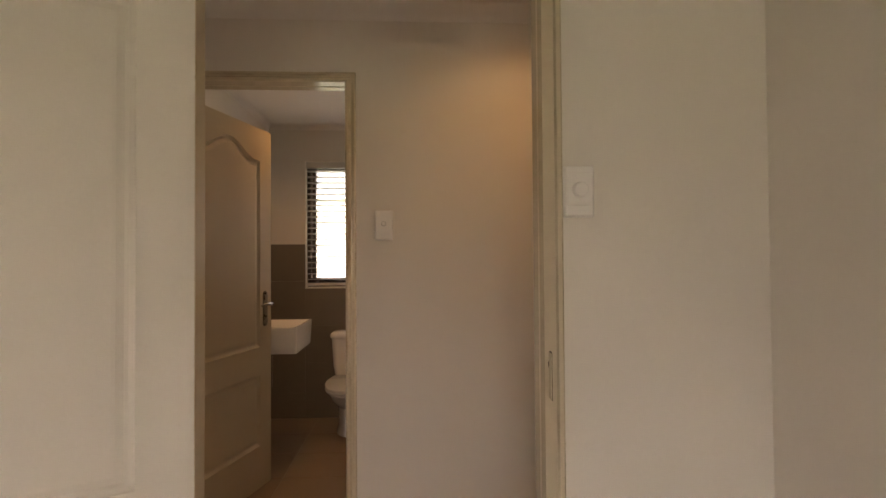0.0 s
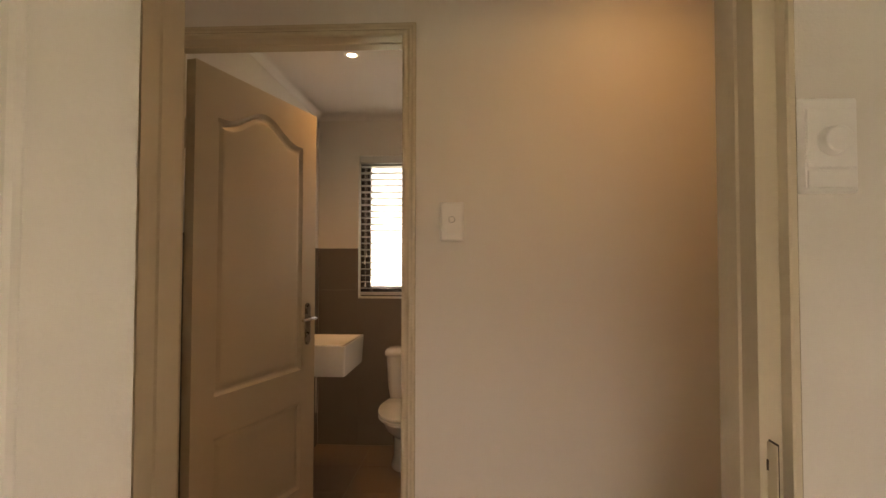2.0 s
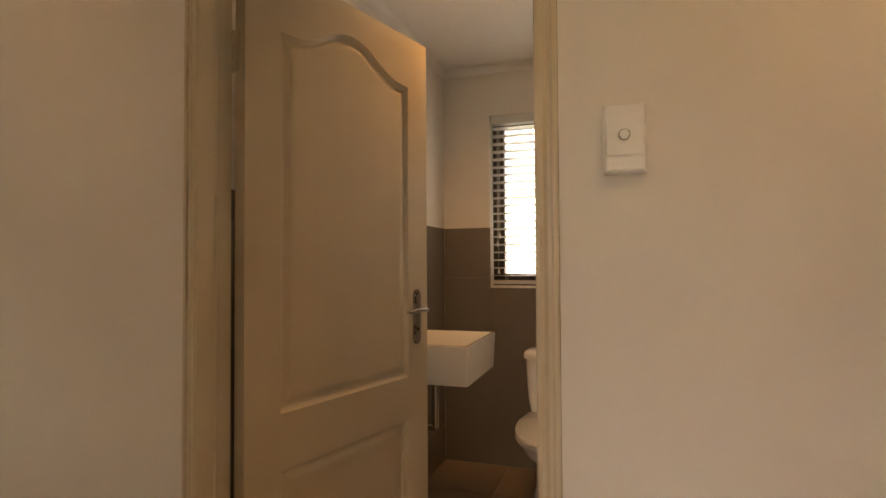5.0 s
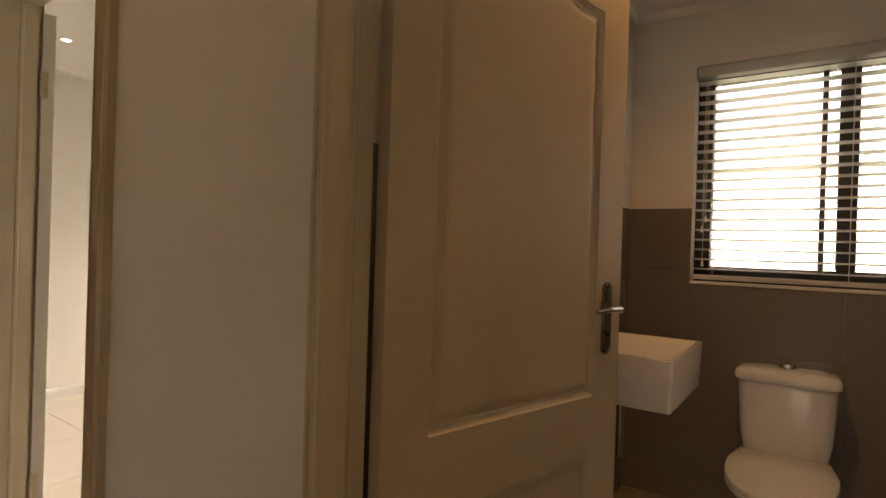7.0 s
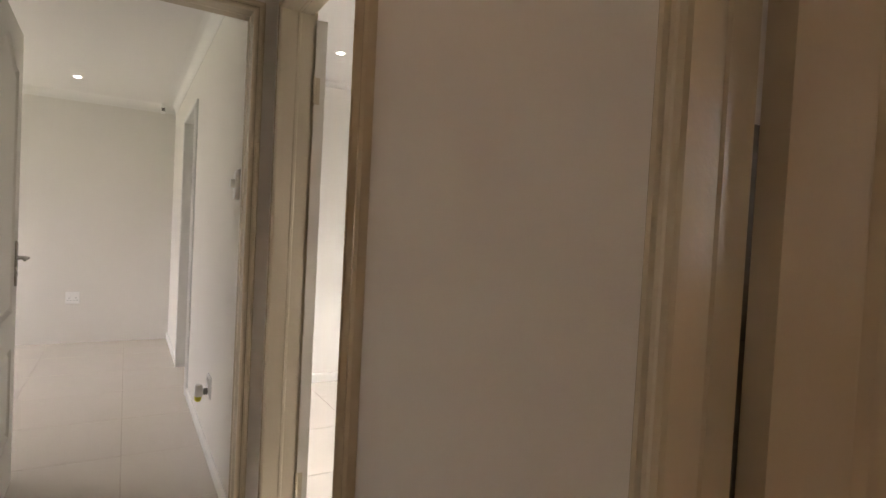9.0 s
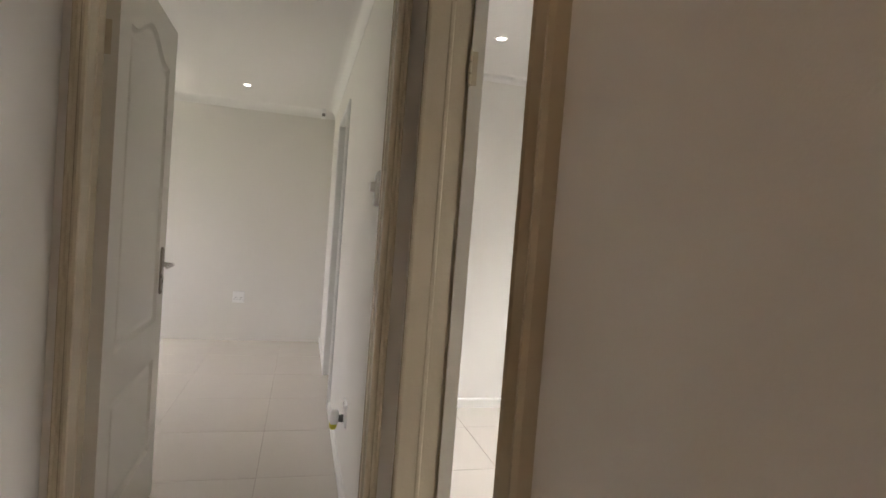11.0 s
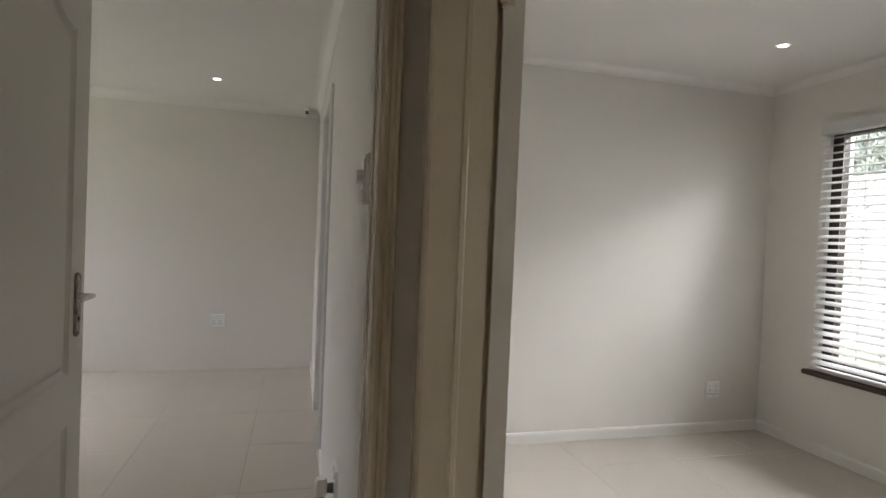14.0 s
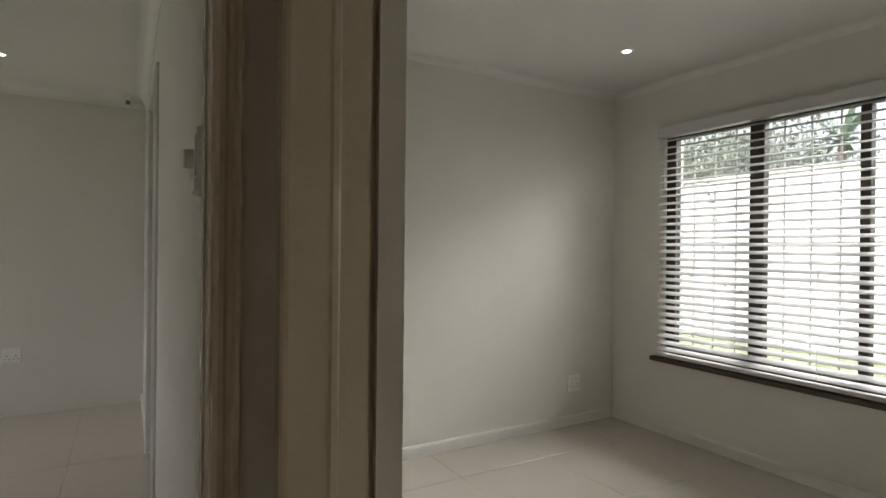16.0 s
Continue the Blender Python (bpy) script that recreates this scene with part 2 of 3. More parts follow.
# ---- door frames and doors ----
def steel_frame(name, m, w, T, label, mat=FRAME, lips=(1.0, 1.0), outer=(0.0, 0.0)):
    """Pressed steel frame; x along the opening, y = 0 on the hall face and T on the rebated face."""
    prof = [(0.044, 0.002), (0.044, -0.010), (0.040, -0.014), (0.034, -0.014), (0.030, -0.009), (0.023, -0.009), (0.017, -0.018),
            (0.010, -0.021), (0.003, -0.018), (0.0, -0.012), (0.0, T - 0.072), (-0.003, T - 0.068), (-0.003, T - 0.060), (0.0, T - 0.056), (0.0, T - 0.012),
            (0.030, T - 0.012), (0.030, T + 0.012), (0.033, T + 0.014), (0.040, T + 0.014), (0.044, T + 0.009), (0.044, T - 0.002)]
    bm = bmesh.new()
    h = DOOR_H
    def put(o, y, k):
        return o + (outer[k] if o > 0.0165 and y < 0.01 else 0.0), y * lips[k] if y < 0 else y
    rings = []
    for o, y in prof:
        (ol, yl), (orr, yr) = put(o, y, 0), put(o, y, 1)
        rings.append([(-ol, yl, 0), (-ol, yl, h + o), (w + orr, yr, h + o), (w + orr, yr, 0)])
    vv = [[bm.verts.new(p) for p in r] for r in rings]
    for a, b in zip(vv, vv[1:] + vv[:1]):
        for i in range(3):
            bm.faces.new((a[i], a[i + 1], b[i + 1], b[i]))
    ob = part(name, bm, mat)
    ob.matrix_basis = m
    return structure(ob, label, "door frame")


def arch_z(u, z0, rise):
    """The top line of the upper panel: shoulders and a low ogee rise; u from -1 to 1."""
    a = min(1.0, abs(u) / 0.86)
    return z0 + rise * (0.5 + 0.5 * math.cos(math.pi * a))


def moulded_leaf(leaf, w, paint, flip_handle=False):
    """Body, two moulded panels on both faces, and lever handles of a leaf from x = 0 (hinges) to w, y from -0.02 to 0.02."""
    H, s, d, g = 2.018, 0.115, 0.02, 0.030
    z_b0, z_b1, z_u0, z_u1, rise = 0.24, 0.635, 0.79, 1.835, 0.085
    K = 16
    top = [(s + (w - 2 * s) * i / K, arch_z(2 * i / K - 1, z_u1, rise)) for i in range(K + 1)]
    bm = bmesh.new()
    for y in (-d, d):
        def face(pts):
            bm.faces.new([bm.verts.new((x, y, z)) for x, z in pts])
        face([(0, 0.006), (s, 0.006), (s, H), (0, H)])
        face([(w - s, 0.006), (w, 0.006), (w, H), (w - s, H)])
        face([(s, 0.006), (w - s, 0.006), (w - s, z_b0), (s, z_b0)])
        face([(s, z_b1), (w - s, z_b1), (w - s, z_u0), (s, z_u0)])
        for i in range(K):
            face([top[i], top[i + 1], (top[i + 1][0], H), (top[i][0], H)])
    for x in (0, w):
        bm.faces.new([bm.verts.new(p) for p in ((x, -d, 0.006), (x, d, 0.006), (x, d, H), (x, -d, H))])
    for z in (0.006, H):
        bm.faces.new([bm.verts.new(p) for p in ((0, -d, z), (w, -d, z), (w, d, z), (0, d, z))])
    bmesh.ops.remove_doubles(bm, verts=bm.verts, dist=1e-5)
    part("stiles_and_rails", bm, paint, leaf)

    def panel(name, outer_fn):
        b = bmesh.new()
        for y, sg in ((-d, 1), (d, -1)):
            loops = [outer_fn(o, y + sg * dep) for o, dep in ((0, 0), (0.003, 0.004), (0.012, 0.011), (0.020, 0.012), (0.036, 0.005), (0.044, 0.004))]
            vv = [[b.verts.new(p) for p in lp] for lp in loops]
            n = len(vv[0])
            for a, c in zip(vv, vv[1:]):
                for i in range(n):
                    b.faces.new((a[i], a[(i + 1) % n], c[(i + 1) % n], c[i]))
            b.faces.new(vv[-1])
        part(name, b, paint, leaf)

    def upper(o, y):
        pts = [(s + o, y, z_u0 + o), (w - s - o, y, z_u0 + o)]
        for i in range(K, -1, -1):
            u = 2 * i / K - 1
            pts.append((w / 2 + u * (w / 2 - s - o), y, arch_z(u, z_u1, rise) - o))
        return pts

    def lower(o, y):
        return [(s + o, y, z_b0 + o), (w - s - o, y, z_b0 + o), (w - s - o, y, z_b1 - o), (s + o, y, z_b1 - o)]
    panel("upper_panel", upper)
    panel("lower_panel", lower)
    xh = w - 0.068
    for sy in (-1, 1):
        b = bmesh.new()
        pts = []
        for i in range(24):
            a = 2 * math.pi * i / 24
            cz = 0.08 if math.sin(a) >= 0 else -0.08
            pts.append((xh + 0.0205 * math.cos(a), 1.0 + cz + 0.0205 * math.sin(a)))
        rings_mesh(b, [[(x, sy * d, z) for x, z in pts], [(x, sy * (d + 0.005), z) for x, z in pts],
                       [(xh + (x - xh) * 0.86, sy * (d + 0.008), 1.0 + (z - 1.0) * 0.975) for x, z in pts]])
        plate = part("handle_plate", b, BRONZE, leaf, "aged metal handle plate")
        b = bmesh.new()
        rod(b, (xh, sy * (d + 0.006), 1.027), (xh, sy * (d + 0.042), 1.027), 0.0095, 0.0085)
        rod(b, (xh + 0.006, sy * (d + 0.044), 1.027), (xh - 0.05, sy * (d + 0.048), 1.029), 0.0085, 0.008)
        rod(b, (xh - 0.05, sy * (d + 0.048), 1.029), (xh - 0.105, sy * (d + 0.044), 1.025), 0.008, 0.0065)
        part("lever", b, STEEL, plate, "curved metal lever", smooth=True)
        # Keyhole is a proud disc; its depth is only dark colour.
        b = bmesh.new()
        rod(b, (xh, sy * (d + 0.006), 0.955), (xh, sy * (d + 0.0095), 0.955), 0.007)
        part("keyhole", b, DARK, plate)
        for zz in (0.915, 1.088):
            b = bmesh.new()
            rod(b, (xh, sy * (d + 0.006), zz), (xh, sy * (d + 0.0095), zz), 0.0035, n=8)
            part("screw", b, STEEL, plate)
    boxes("latch_plate", STEEL, [(w - 0.001, w + 0.002, -0.011, 0.011, 0.90, 1.06)], leaf, "bright steel latch plate")


def hinges(leaf, y):
    """Two butt hinges on the leaf's edge, each with three knuckles on its pin."""
    for z in (0.22, 1.75):
        h = boxes("hinge", FRAME, [(-0.0025, -0.0003, min(0, y), max(0, y), z - 0.05, z + 0.05)], leaf, "overpainted steel butt hinge")
        for k in range(3):
            b = bmesh.new()
            z0 = z - 0.05 + k * 0.0336
            rod(b, (-0.005, y, z0 + 0.0012), (-0.005, y, z0 + 0.0324), 0.0062)
            part("knuckle", b, FRAME, h, smooth=True)
        for e in (-1, 1):
            b = bmesh.new()
            rod(b, (-0.005, y, z + e * 0.05), (-0.005, y, z + e * 0.056), 0.0045, 0.003)
            part("pin_tip", b, FRAME, h, smooth=True)


def hung_door(name, m, w, label, hinge_side, paint=DOOR):
    """A leaf hung at its pose: x from the hinges, the pivot on the face at y = hinge_side * 0.02."""
    leaf = thing(name, m @ pose(0, -hinge_side * 0.02, 0), label, "door", kind="structure")
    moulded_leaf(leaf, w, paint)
    hinges(leaf, hinge_side * 0.022)
    return leaf


steel_frame("trim_frame_bath", pose(BATH[0], 0, 0), BATH[1] - BATH[0], T, "cream painted pressed steel door frame of bathroom")
steel_frame("trim_frame_bedroom_two", pose(CDOOR[0], 0, 0), CDOOR[1] - CDOOR[0], T, "cream painted pressed steel door frame of second bedroom", lips=(1.0, 2.2), outer=(0.026, -0.008))
steel_frame("trim_frame_bedroom", pose(ADOOR[1], HS, 0, rz=180), ADOOR[1] - ADOOR[0], T, "cream painted pressed steel door frame of first bedroom")
steel_frame("trim_frame_lounge", pose(HW, BDOOR[0], 0, rz=90), BDOOR[1] - BDOOR[0], T, "cream painted pressed steel door frame of lounge")
steel_frame("trim_frame_lounge_side", pose(-5.42, LN, 0), 0.80, T - LN, "white painted steel door frame in the lounge wall", FRAMEW)

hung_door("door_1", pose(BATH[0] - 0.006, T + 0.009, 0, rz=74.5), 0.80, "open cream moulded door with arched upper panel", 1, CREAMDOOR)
hung_door("door_2", pose(CDOOR[0] - 0.008, T + 0.004, 0, rz=168), 0.80, "cream moulded door folded right back against its wall", 1)
hung_door("door_3", pose(-0.222, HS - T - 0.05, 0, rz=-148), 0.815, "wide open white moulded door with arched panel", -1)
hung_door("door_4", pose(HW - T - 0.003, BDOOR[0] - 0.008, 0, rz=181.3), 0.785, "open white moulded door leading to the lounge", 1)
d5 = thing("door_5", pose(-4.607, T - 0.022, 0, rz=180), "closed white flush door in a recess", "door", kind="structure")
boxes("leaf", DOOR, [(0, 0.826, -0.02, 0.02, 0.006, 2.036)], d5, bevel=0.002)

# strike plate in the first bedroom's frame
strike = thing("strike_plate", pose(ADOOR[1] + 0.013, HS - T + 0.02, 0.985), "cream overpainted steel strike plate with painted dark gap line", "strike plate")
# Dark strip paints the shade of the gap between plate and frame.
boxes("recess", DARK, [(-0.0012, 0.0, -0.031, 0.0275, -0.060, 0.058)], strike, "dark strip painting the gap's shade")
boxes("plate", FRAME, [(-0.0034, -0.0010, -0.0315, 0.0245, -0.058, 0.056)], strike, bevel=0.001)
# Slot is a block on the plate, its inner shade painted dark.
boxes("slot", DARK, [(-0.0045, -0.0030, -0.012, 0.010, 0.018, 0.032)], strike)
for z in (-0.045, 0.046):
    b = bmesh.new()
    rod(b, (-0.003, -0.003, z), (-0.0042, -0.003, z), 0.0036, n=10)
    part("screw", b, FRAME, strike)

# ---- windows ----
def dark_window(name, x0, x1, z0, z1, y, mullions, label, bars=0, transom=None):
    """Dark framed window in an outer wall: frame, mullions, panes; y is the frame's middle."""
    win = thing(name, pose(0, y, 0), label, "window", kind="structure")
    f = 0.07
    items = [(x0, x0 + f, -0.03, 0.03, z0, z1), (x1 - f, x1, -0.03, 0.03, z0, z1), (x0 + f, x1 - f, -0.03, 0.03, z0, z0 + f), (x0 + f, x1 - f, -0.03, 0.03, z1 - f, z1)]
    boxes("window_frame", WINFRAME, items, win, bevel=0.004)
    edges = [x0 + f]
    for c, w in mullions:
        boxes("mullion", WINFRAME, [(c - w / 2, c + w / 2, -0.028, 0.028, z0 + f, z1 - f)], win, bevel=0.004)
        edges += [c - w / 2, c + w / 2]
    edges.append(x1 - f)
    for a, b in zip(edges[0::2], edges[1::2]):
        p = boxes("pane", GLASS, [(a, b, -0.003, 0.003, z0 + f, z1 - f)], win)
        p.visible_shadow = False
    if bars:
        n = int((x1 - x0) / bars)
        for i in range(1, n):
            b = bmesh.new()
            rod(b, (x0 + bars * i, 0.07, z0 + 0.01), (x0 + bars * i, 0.07, z1 - 0.01), 0.006, n=8)
            part("burglar_bar", b, BAR, win)
        for z in (z0 + 0.03, (z0 + z1) / 2, z1 - 0.03):
            boxes("burglar_rail", BAR, [(x0 + 0.01, x1 - 0.01, 0.062, 0.078, z - 0.008, z + 0.008)], win)
    return win


wc = dark_window("window_1", WIN_C[0], WIN_C[1], WIN_C[2], WIN_C[3], 2.985, [(-3.566, 0.085), (-3.03, 0.047), (-2.43, 0.047)], "dark bronze framed window with vertical burglar bars", bars=0.142)
wb = dark_window("window_2", WIN_BATH[0], WIN_BATH[1], WIN_BATH[2], WIN_BATH[3], 2.24, [(-0.08, 0.022), (0.008, 0.072)], "dark framed bathroom window beneath venetian blind")
for xm, z in ((-3.566, 1.27), (-3.036, 1.27)):
    b = bmesh.new()
    rod(b, (xm, -0.03, z), (xm - 0.005, -0.055, z), 0.007)
    rod(b, (xm - 0.005, -0.055, z), (xm - 0.10, -0.06, z + 0.015), 0.006, 0.005)
    part("casement_catch", b, STEEL, wc, "small metal window catch", smooth=True)
structure(boxes("window_sill_bedroom_two", SILL, [(-4.225, -1.715, 2.862, 2.953, 0.494, 0.524)], bevel=0.006, seg=2), "dark brown window sill ledge", "window sill")
structure(boxes("window_sill_bath", CERAMIC, [(WIN_BATH[0], WIN_BATH[1], 2.118, 2.21, 1.045, 1.0605)], bevel=0.003), "white tiled window sill in bathroom", "window sill")


def venetian_blind(name, x0, x1, z0, z1, y, label, head=0.055, ladders=(), pitch=0.0455, tilt=22):
    """White venetian blind: headrail, slats, ladder cords, bottom rail, pull cord."""
    bl = thing(name, pose(0, y, 0), label, "venetian blind")
    boxes("headrail", SLAT, [(x0, x1, -0.032, 0.03, z1 - head, z1)], bl, bevel=0.003)
    n = round((z1 - head - z0 - 0.03) / pitch)
    pitch = (z1 - head - z0 - 0.03) / n
    bm = bmesh.new()
    pr = []
    for i in range(7):
        u = i / 6 - 0.5
        pr.append((u * 0.05, 0.0022 * (1 - 4 * u * u)))
    t = radians(tilt)
    loop = [(a, c + 0.0013) for a, c in pr] + [(a, c - 0.0013) for a, c in reversed(pr)]
    loop = [(a * math.cos(t) - c * math.sin(t), a * math.sin(t) + c * math.cos(t)) for a, c in loop]
    rings_mesh(bm, [[(x, a, c) for a, c in loop] for x in (x0 + 0.004, x1 - 0.004)])
    me = mesh_of("slat", bm, SLAT)
    for i in range(n):
        s = new("slat", me)
        s.parent = bl
        s.matrix_basis = pose(0, 0, z0 + 0.03 + pitch * (i + 0.5), random.uniform(-1.5, 1.5), random.uniform(-0.05, 0.05), 0)
    boxes("bottom_rail", SLAT, [(x0 + 0.003, x1 - 0.003, -0.026, 0.026, z0 + 0.004, z0 + 0.026)], bl, bevel=0.004, seg=2)
    for lx in ladders:
        for yy in (-0.027, 0.027):
            b = bmesh.new()
            rod(b, (lx, yy, z0 + 0.02), (lx, yy, z1 - head), 0.0011, n=6)
            part("ladder_cord", b, CORD, bl)
    return bl


bc = venetian_blind("venetian_blind", WIN_C[0] - 0.012, WIN_C[1] + 0.012, 0.527, 2.055, 2.898, "white horizontal venetian blind lowered over bedroom window", head=0.07, ladders=(-4.03, -3.2, -2.6, -1.95))
bb = venetian_blind("venetian_blind", WIN_BATH[0] + 0.006, WIN_BATH[1] - 0.006, 1.063, 2.078, 2.165, "white horizontal venetian blind lowered over bathroom window", head=0.05, ladders=(-0.50, 0.02, 0.52), pitch=0.0462, tilt=-7)
for bl, x, zt, zb in ((bc, -4.155, 2.0, 0.95), (bb, -0.545, 2.0, 1.32)):
    for dx, dz in ((0, 0), (0.014, 0.05), (0.006, -0.16)):
        b = bmesh.new()
        rod(b, (x + dx, -0.036, zb + dz), (x + dx, -0.034, zt), 0.0011, n=6)
        c = part("pull_cord", b, CORD, bl)
        b = bmesh.new()
        rod(b, (x + dx, -0.036, zb + dz - 0.03), (x + dx, -0.036, zb + dz), 0.007, 0.003, n=10)
        part("tassel", b, PLASTIC, c)


# ---- lamps ----
def downlight(x, y, power, color, glowmat, label):
    d = thing("downlight", pose(x, y, CEIL_Z), label, "downlight", "recessed downlights")
    b = bmesh.new()
    n = 32
    rings = []
    for r, z in ((0.023, -0.001), (0.025, -0.004), (0.034, -0.005), (0.038, -0.001)):
        rings.append([(r * math.cos(2 * math.pi * i / n), r * math.sin(2 * math.pi * i / n), z) for i in range(n)])
    rings_mesh(b, rings, False, False)
    part("bezel", b, PLASTIC, d, "white round bezel", smooth=True)
    b = bmesh.new()
    rod(b, (0, 0, -0.0005), (0, 0, -0.003), 0.023, n=32)
    part("lens", b, glowmat, d, "glowing frosted lens")
    if power:
        data = bpy.data.lights.new("downlight_beam", "SPOT")
        data.energy, data.color, data.spot_size, data.spot_blend, data.shadow_soft_size = power, color, radians(150), 0.95, 0.03
        s = new("downlight_beam", data)
        s.matrix_world = look((x, y, CEIL_Z - 0.012), (x, y, 0))
    return d


downlight(-5.97, -0.87, 0.35, (1, 0.9, 0.78), LAMPGLOW, "small lit round recessed downlight in lounge ceiling")
downlight(-3.94, 2.285, 0.35, (1, 0.9, 0.78), LAMPGLOW, "small lit round recessed downlight in bedroom ceiling")
downlight(-3.92, 0.70, 0.35, (1, 0.9, 0.78), LAMPGLOW, "small lit round recessed downlight in bedroom ceiling")
downlight(-0.40, 1.025, 2.6, WARM, WARMGLOW, "small lit round recessed downlight in bathroom ceiling")
downlight(0.74, -0.43, 1.25, WARM, WARMGLOW, "small lit round recessed downlight, unseen, in hall ceiling")
# Second hall downlight is added, unseen, to warm the hall's west end.
downlight(-1.30, -0.50, 0.4, WARM, WARMGLOW, "small lit round recessed downlight, unseen, in hall ceiling")
downlight(-3.935, -0.81, 0.35, (1, 0.9, 0.78), LAMPGLOW, "small lit round recessed downlight in lounge ceiling")


# ---- bathroom ----
def rounded(cx, cy, hx, hy, r, z, n=6):
    pts = []
    for sx, sy, a0 in ((1, 1, 0), (-1, 1, 90), (-1, -1, 180), (1, -1, 270)):
        for i in range(n + 1):
            a = radians(a0 + 90 * i / n)
            pts.append((cx + sx * (hx - r) + r * math.cos(a), cy + sy * (hy - r) + r * math.sin(a), z))
    return pts


basin = thing("basin", pose(-0.655, 1.297, 0), "white rectangular ceramic basin fixed to the wall", "basin")
b = bmesh.new()
rings_mesh(b, [rounded(0, 0, 0.218, 0.238, 0.012, 0.698), rounded(0, 0, 0.226, 0.246, 0.012, 0.853), rounded(0, 0, 0.224, 0.244, 0.012, 0.860),
               rounded(0, 0, 0.208, 0.228, 0.012, 0.860), rounded(0, 0, 0.205, 0.225, 0.014, 0.856), rounded(0, 0, 0.19, 0.205, 0.03, 0.76), rounded(0, 0, 0.15, 0.16, 0.05, 0.735), rounded(0, 0, 0.03, 0.03, 0.02, 0.73)])
part("bowl", b, CERAMIC, basin, smooth=True)
b = bmesh.new()
rod(b, (0, 0, 0.731), (0, 0, 0.735), 0.022, n=20)
part("waste", b, STEEL, basin, "chrome waste")
b = bmesh.new()
rod(b, (0, 0.0, 0.45), (0, 0.0, 0.70), 0.016)
rod(b, (0, 0.0, 0.45), (-0.225, 0.0, 0.45), 0.016)
part("trap_pipe", b, STEEL, basin, "chrome waste pipe", smooth=True)

toilet = thing("toilet", pose(-0.18, 2.12, 0), "white ceramic close-coupled toilet with closed lid", "toilet")


def dshape(yb, yf, hw, z, n=20, k=2.4):
    """A seat outline: straight at the back (yb), round at the front (yf < yb)."""
    pts = [(-hw * 0.86, yb, z)]
    for i in range(n + 1):
        a = math.pi * i / n
        c, s = math.cos(a), math.sin(a)
        pts.append((-hw * math.copysign(abs(c) ** (2 / k), c), (yb - 0.16) - (yb - 0.16 - yf) * abs(s) ** (2 / k), z))
    pts.append((hw * 0.86, yb, z))
    return pts


b = bmesh.new()
rings_mesh(b, [rounded(0, -0.095, 0.145, 0.075, 0.035, 0.335), rounded(0, -0.095, 0.165, 0.085, 0.04, 0.45), rounded(0, -0.095, 0.178, 0.09, 0.045, 0.66)])
part("cistern", b, CERAMIC, toilet, smooth=True)
b = bmesh.new()
rings_mesh(b, [rounded(0, -0.097, 0.180, 0.092, 0.045, 0.6605), rounded(0, -0.097, 0.188, 0.097, 0.048, 0.668), rounded(0, -0.097, 0.188, 0.097, 0.048, 0.690), rounded(0, -0.097, 0.182, 0.091, 0.046, 0.703), rounded(0, -0.097, 0.168, 0.080, 0.045, 0.712), rounded(0, -0.097, 0.13, 0.055, 0.04, 0.717), rounded(0, -0.097, 0.06, 0.03, 0.025, 0.719)])
part("cistern_lid", b, CERAMIC, toilet, smooth=True)
b = bmesh.new()
rod(b, (0, -0.09, 0.716), (0, -0.09, 0.724), 0.036, n=28)
rod(b, (0, -0.09, 0.724), (0, -0.09, 0.736), 0.028, 0.026, n=28)
part("flush_button", b, STEEL, toilet, "round chrome flush button", smooth=True)
b = bmesh.new()
rings_mesh(b, [dshape(-0.05, -0.50, 0.12, 0.0), dshape(-0.05, -0.48, 0.105, 0.06), dshape(-0.04, -0.50, 0.11, 0.2), dshape(-0.03, -0.66, 0.158, 0.28), dshape(-0.02, -0.70, 0.172, 0.332), dshape(-0.02, -0.695, 0.170, 0.341)])
part("bowl", b, CERAMIC, toilet, smooth=True)
b = bmesh.new()
rings_mesh(b, [dshape(-0.195, -0.70, 0.18, 0.3420), dshape(-0.195, -0.705, 0.183, 0.3480), dshape(-0.195, -0.705, 0.183, 0.3570), dshape(-0.195, -0.70, 0.18, 0.3610)])
part("seat", b, SEAT, toilet, smooth=True)
b = bmesh.new()
rings_mesh(b, [dshape(-0.192, -0.702, 0.181, 0.3615), dshape(-0.192, -0.707, 0.184, 0.3680), dshape(-0.192, -0.703, 0.182, 0.3790), dshape(-0.2, -0.675, 0.16, 0.3850)])
part("seat_lid", b, SEAT, toilet, "glossy off-white plastic lid", smooth=True)
for sx in (-0.07, 0.07):
    b = bmesh.new()
    rod(b, (sx - 0.02, -0.182, 0.365), (sx + 0.02, -0.182, 0.365), 0.012)
    part("lid_hinge", b, STEEL, toilet)


# ---- switches, sockets and small wall things ----
def plate(name, m, w, h, label, category, group="", d=0.009):
    """A cover plate on a wall; local x to the right, z up, front at -y."""
    t = thing(name, m, label, category, group)
    bm = bmesh.new()
    rings_mesh(bm, [[(x, 0, z) for x, z, _ in rounded(0, 0, w / 2, h / 2, 0.004, 0, 3)], [(x, -d * 0.45, z) for x, z, _ in rounded(0, 0, w / 2, h / 2, 0.004, 0, 3)],
                    [(x, -d, z) for x, z, _ in rounded(0, 0, w / 2 - 0.005, h / 2 - 0.004, 0.004, 0, 3)]])
    part("cover", bm, PLASTIC, t)
    return t


